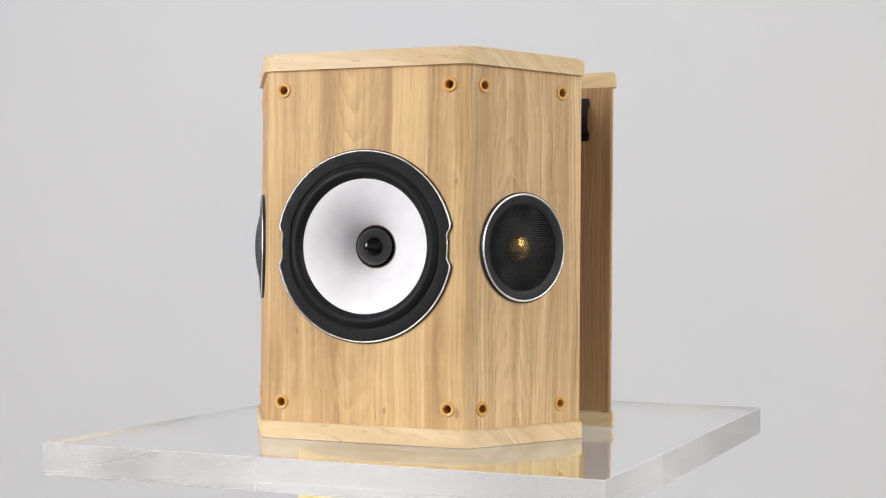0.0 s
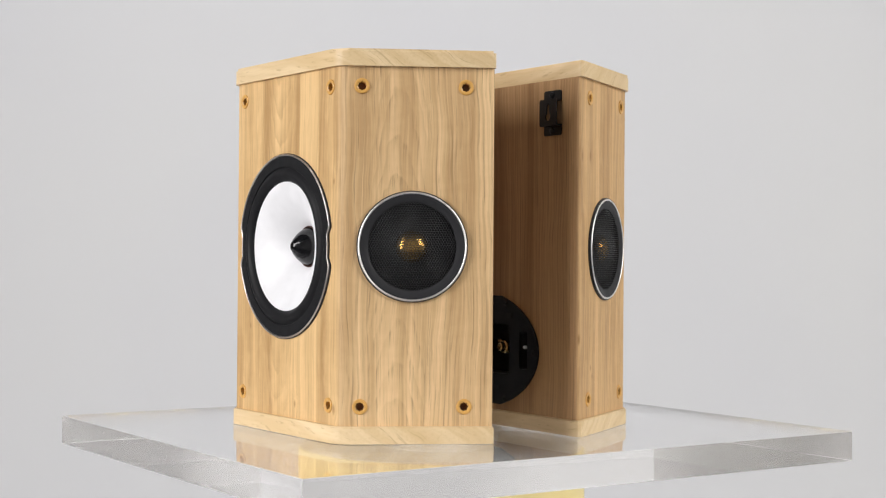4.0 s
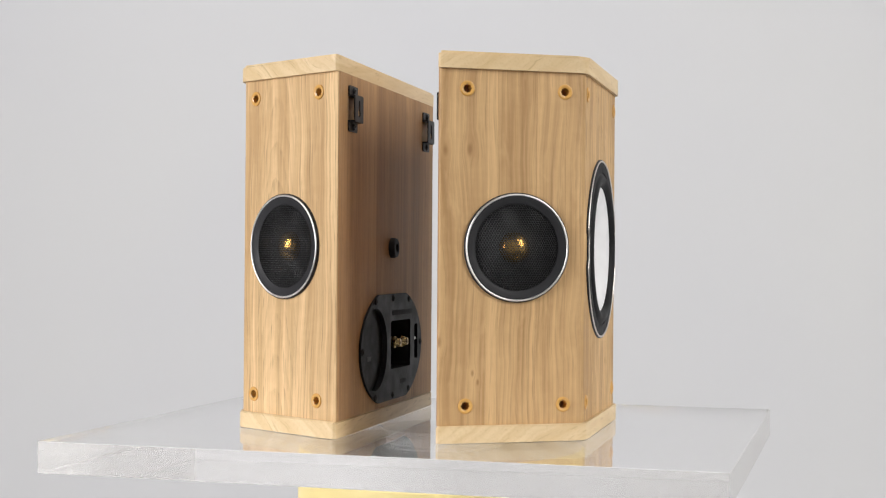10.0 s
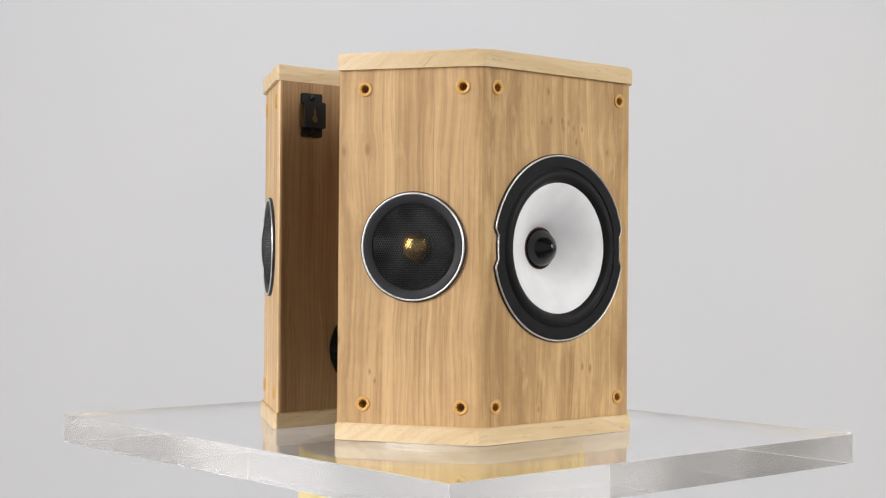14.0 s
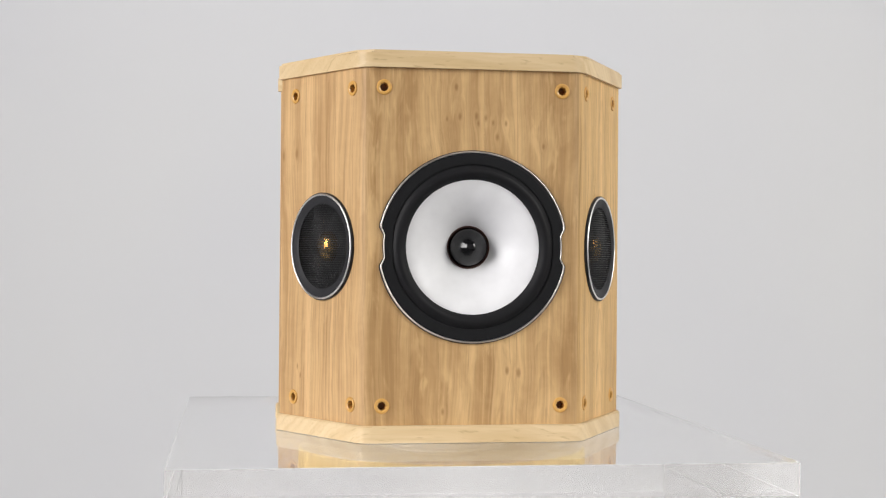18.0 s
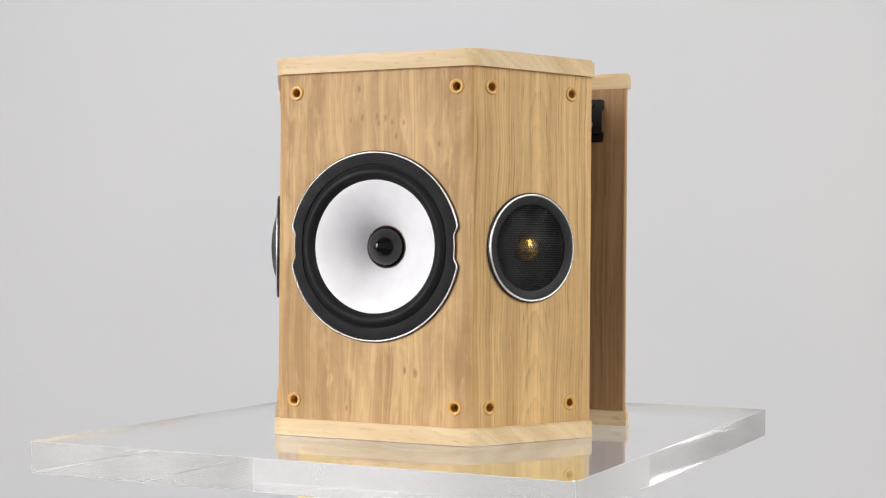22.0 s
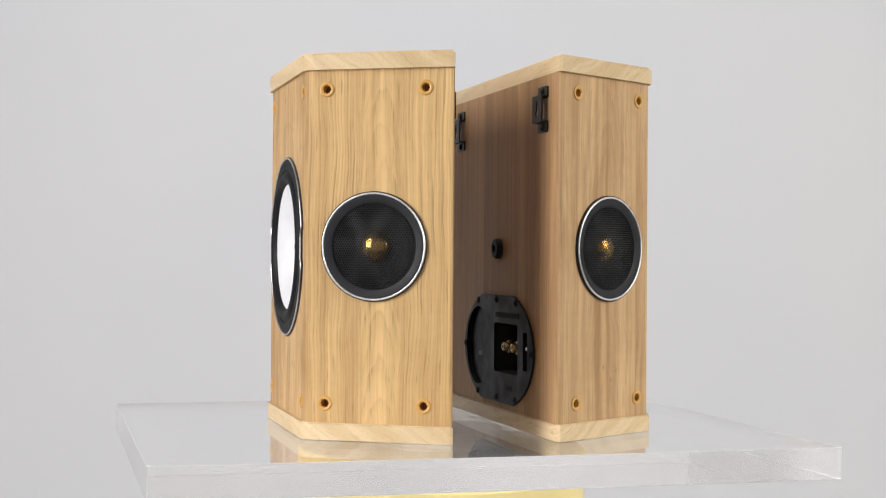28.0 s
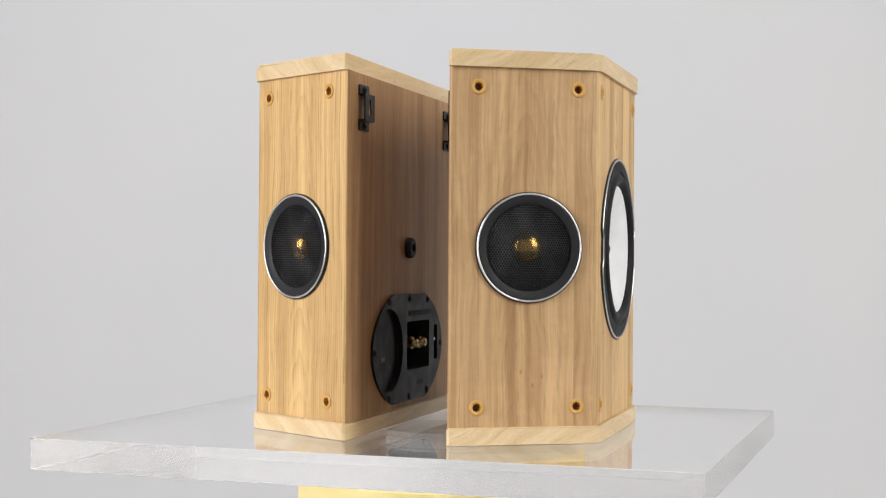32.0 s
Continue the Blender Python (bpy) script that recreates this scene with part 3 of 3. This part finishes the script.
def make_bracket(parent, plane, u, v):
    """A bent black steel wall bracket with a keyhole in its raised middle."""
    half, tall = 0.0125, 0.0212
    bm = bmesh.new()
    keyhole = [(u + 0.0038 * math.cos(a), v - 0.004 + 0.0038 * math.sin(a)) for a in [radians(130 + 28 * k) for k in range(11)]]
    keyhole += [(u + 0.0018, v + 0.006), (u + 0.0010, v + 0.0078), (u - 0.0010, v + 0.0078), (u - 0.0018, v + 0.006)]
    middle = rounded([(u - half, v - 0.0125), (u + half, v - 0.0125), (u + half, v + 0.0125), (u - half, v + 0.0125)], 0.0015, 3)
    plate(bm, plane, middle, [keyhole], 0.0060, 0.0073)
    for s in (-1, 1):
        a, b = sorted((v + s * 0.0110, v + s * 0.0125))
        block(bm, plane, u - half, u + half, a, b, 0.0002, 0.0062)
        a, b = sorted((v + s * 0.0110, v + s * tall))
        tab = rounded([(u - half, a), (u + half, a), (u + half, b), (u - half, b)], 0.0020, 3)
        plate(bm, plane, tab, [], 0.0002, 0.0017)
    root = part("wall_bracket", bm, BLACK_STEEL, parent, "bent black steel wall bracket with a keyhole slot", 30)
    for s in (-1, 1):
        part("screw", lathe(plane, u, v + s * 0.0168, [(0.0033, 0.0015), (0.0033, 0.0022), (0.0026, 0.0034), (0.0012, 0.0037), (0.0011, 0.0028), (0, 0.0028)], 20), BLACK_STEEL, root, "", 40)
    return root


def make_terminal(parent, plane, outline, dish, pit, slot):
    bm = bmesh.new()
    plate(bm, plane, outline, [dish, pit, slot], 0.0003, 0.0026)
    root = part("terminal_plate", bm, TERMINAL, parent, "black oval connection plate with gold binding posts", 30)
    for name, loop, deep, mat in (("dish", dish, 0.0022, TERMINAL), ("cavity", pit, 0.022, DARK_VOID), ("slot", slot, 0.008, DARK_VOID)):
        bm = bmesh.new()
        top = [bm.verts.new(plane.at(*p, 0.0024)) for p in loop]
        low = [bm.verts.new(plane.at(*p, -deep)) for p in loop]
        for i in range(len(loop)):
            bm.faces.new((top[i], top[(i + 1) % len(loop)], low[(i + 1) % len(loop)], low[i]))
        bm.faces.new(low)
        part(name, bm, mat, root)
    for u in (0.026, 0.052):
        post = [(0.0, -0.0215), (0.0064, -0.0215), (0.0064, -0.0170), (0.0040, -0.0160), (0.0040, -0.0120), (0.0064, -0.0112), (0.0066, -0.0020), (0.0052, -0.0008), (0.0044, 0.0030), (0.0034, 0.0040), (0.0019, 0.0040), (0.0018, 0.000), (0, 0.000)]
        part("binding_post", lathe(plane, u, 0.0775, post, 10), POST_GOLD, root, "gold-plated binding post")
    part("contact_pin", lathe(plane, 0.089, 0.0790, [(0, -0.0078), (0.0018, -0.0078), (0.0018, 0.0010), (0.0012, 0.0020), (0, 0.0022)], 12), CHROME, root, "small bright contact pin", 40)
    bm = bmesh.new()
    block(bm, plane, 0.000, 0.070, 0.1062, 0.1112, 0.0024, 0.0031)
    part("label_bar", bm, DARK_VOID, root, "raised bar of lettering")
    bm = bmesh.new()
    block(bm, plane, -0.070, -0.058, 0.0635, 0.0680, -0.0024, -0.0018)
    part("label_patch", bm, LABEL_GREY, root, "small grey label")
    bm = bmesh.new()
    block(bm, plane, 0.030, 0.050, 0.0355, 0.0395, 0.0024, 0.0029)
    part("label_bar", bm, DARK_VOID, root)
    for u, v in ((-0.058, 0.1215), (0.002, 0.1235), (0.060, 0.1215), (-0.058, 0.0275), (0.002, 0.0255), (0.060, 0.0275), (-0.1010, 0.0745), (0.1055, 0.0745)):
        part("screw", lathe(plane, u, v, [(0.0034, 0.0025), (0.0034, 0.0030), (0.0026, 0.0038), (0.0012, 0.0039), (0.0010, 0.0031), (0, 0.0031)], 16), DARK_VOID, root, "", 40)
    return root


def loudspeaker():
    root = tagged(new("loudspeaker"), "pale oak-veneered angled loudspeaker with white woofer, standing on clear acrylic", "loudspeaker", "pair of loudspeakers")
    front = Plane2((0, 0, 0), (1, 0, 0), (0, -1, 0))
    rear = Plane2((0, DEEP, 0), (-1, 0, 0), (0, 1, 0))
    r_front, r_back = 0.013, 0.003
    tl = r_front * math.tan(radians(30))
    tb = r_back * math.tan(radians(60))
    soft = [(-0.0811, 0.3164), (0.0811, 0.3164), (-0.0811, 0.0328), (0.0811, 0.0328)]

    # front panel with the woofer's opening and the rounded upright edges
    w = HALF - tl
    bm = bmesh.new()
    holes = [circle(0, MID, 0.0800, 96)] + [circle(u, v, 0.0062, 24) for u, v in soft]
    plate(bm, front, [(-w, LOW), (w, LOW), (w, HIGH), (-w, HIGH)], holes, -THICK, 0.0)
    for s in (-1, 1):
        arc = [(s * (w + r_front * math.sin(a)), r_front * (1 - math.cos(a))) for a in [radians(5 * k) for k in range(7)]]
        prism(bm, arc + [(s * w, THICK)], LOW, HIGH, [s * (w + r_front * radians(5 * k)) for k in range(7)] + [s * w])
    part("front_panel", bm, VENEERS_FIRST[0], root, "golden oak veneer baffle with upright grain", 35, False)

    # slanting side panels
    for s in (-1, 1):
        along = Vector((s * SLOPE.x, SLOPE.y, 0))
        out = Vector((s * SLOPE.y, -SLOPE.x, 0))
        side = Plane2((s * HALF, 0, 0), along, out)
        u0, u1 = tl, RUN - tb
        bm = bmesh.new()
        marks = [(u, v) for u in (0.0190, 0.1114) for v in (0.3164, 0.0328)]
        holes = [circle(0.0644, MID, 0.0420, 64)] + [circle(u, v, 0.0062, 24) for u, v in marks]
        plate(bm, side, [(u0, LOW), (u1, LOW), (u1, HIGH), (u0, HIGH)], holes, -SKIN, 0.0)
        arc = [side.at(u0 - r_front * math.sin(a), 0, -r_front * (1 - math.cos(a))) for a in [radians(5 * k) for k in range(7)]]
        inner = side.at(u0, 0, -SKIN)
        prism(bm, [(p.x, p.y) for p in arc] + [(inner.x, inner.y)], LOW, HIGH, [u0 - r_front * radians(5 * k) for k in range(7)] + [u0])
        arc = [side.at(u1 + r_back * math.sin(a), 0, -r_back * (1 - math.cos(a))) for a in [radians(10 * k) for k in range(7)]]
        inner = side.at(u1, 0, -SKIN)
        prism(bm, [(p.x, p.y) for p in arc] + [(inner.x, inner.y)], LOW, HIGH, [u1 + r_back * radians(10 * k) for k in range(7)] + [u1])
        part("side_panel", bm, VENEERS_FIRST[0], root, "oak veneer side with straight upright grain", 35, False)
        make_tweeter(root, side)
        for u, v in marks:
            make_socket(root, side, u, v)

    # back panel with the opening for the connection plate
    outline = []
    for s in (1, -1):
        arc = [(0.003 + s * 0.108 * math.cos(a), 0.0745 + s * 0.060 * math.sin(a)) for a in [radians(-63 + 126 * k / 30) for k in range(31)]]
        outline += arc
    outline = rounded(outline, 0.0, 1)
    dish = circle(-0.058, 0.0745, 0.0405, 48)
    pit = rounded([(-0.005, 0.0515), (0.067, 0.0515), (0.067, 0.1005), (-0.005, 0.1005)], 0.003, 3)
    slot = rounded([(0.083, 0.0575), (0.095, 0.0575), (0.095, 0.0945), (0.083, 0.0945)], 0.0025, 3)
    w = BACK - tb
    bm = bmesh.new()
    opening = [(0.003 + (x - 0.003) * 0.97, 0.0745 + (y - 0.0745) * 0.96) for x, y in outline]
    plate(bm, rear, [(-w, LOW), (w, LOW), (w, HIGH), (-w, HIGH)], [opening], -SKIN, 0.0)
    for s in (-1, 1):
        arc = [(s * (w + r_back * math.sin(a)), DEEP - r_back * (1 - math.cos(a))) for a in [radians(10 * k) for k in range(7)]]
        prism(bm, arc + [(s * w, DEEP - SKIN)], LOW, HIGH, [-s * (w + r_back * radians(10 * k)) for k in range(7)] + [-s * w])
    part("back_panel", bm, VENEERS_FIRST[0], root, "oak veneer back with upright grain, darkened for the shade between the boxes", 35, False)

    # end plates
    over = 0.0033
    grow = over / SLOPE.y
    plan = [(-HALF - over * math.tan(radians(30)), -over), (HALF + over * math.tan(radians(30)), -over), (BACK + grow, DEEP), (-BACK - grow, DEEP)]
    plan = rounded(plan, [0.017, 0.017, 0.004, 0.004], 3)
    for name, z0, z1, crown in (("base_plate", 0.0, LOW, False), ("top_plate", HIGH, TOP, True)):
        bm = bmesh.new()
        prism(bm, plan, z0, z1)
        edges = [e for e in bm.edges if all(abs(v.co.z - z1) < 1e-6 for v in e.verts)]
        bmesh.ops.bevel(bm, geom=edges, offset=0.0022 if crown else 0.0012, segments=2, affect="EDGES")
        part(name, bm, PALE_WOOD, root, "pale solid wood end plate", 28)
    make_woofer(root, front)
    for u, v in soft:
        make_socket(root, front, u, v)
    for u in (-0.130, 0.130):
        make_bracket(root, rear, u, 0.3025)
    bumper = part("bumper", lathe(rear, 0.003, MID, [(0.0102, 0.0), (0.0102, 0.0040), (0.0092, 0.0059), (0.0050, 0.0065), (0.0042, 0.0061), (0.0040, 0.002), (0, 0.002)], 40), RUBBER, root, "round black bumper with a bored centre", 40)
    make_terminal(root, rear, outline, dish, pit, slot)
    return root


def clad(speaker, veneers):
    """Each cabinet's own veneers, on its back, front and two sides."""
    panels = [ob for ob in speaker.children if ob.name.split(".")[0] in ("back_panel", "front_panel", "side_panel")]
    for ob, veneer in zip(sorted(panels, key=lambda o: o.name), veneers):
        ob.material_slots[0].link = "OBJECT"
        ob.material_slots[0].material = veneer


FIRST = loudspeaker()
SECOND = copy_thing(FIRST, Matrix())
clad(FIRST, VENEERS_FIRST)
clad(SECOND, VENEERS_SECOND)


# ---------------------------------------------------------------- the turning of the table and all that stands on it
def motions():
    stands = ((TABLE, 0.0, 0.0, -0.104, 0.0), (BOARD, 0.0031, 0.0024, -SLAB, -22.8),
              (FIRST, -0.0708, -0.1625, 0.0005, -21.52), (SECOND, 0.0564, 0.1475, 0.0005, 158.14))
    for thing, x, y, z, yaw in stands:
        rows = []
        for k in range(65):
            t = k * 0.5
            a = radians(TURN * t)
            rows.append((t, pose(x * math.cos(a) - y * math.sin(a), x * math.sin(a) + y * math.cos(a), z, 0, 0, yaw + TURN * t)))
        walk(thing, rows)


motions()
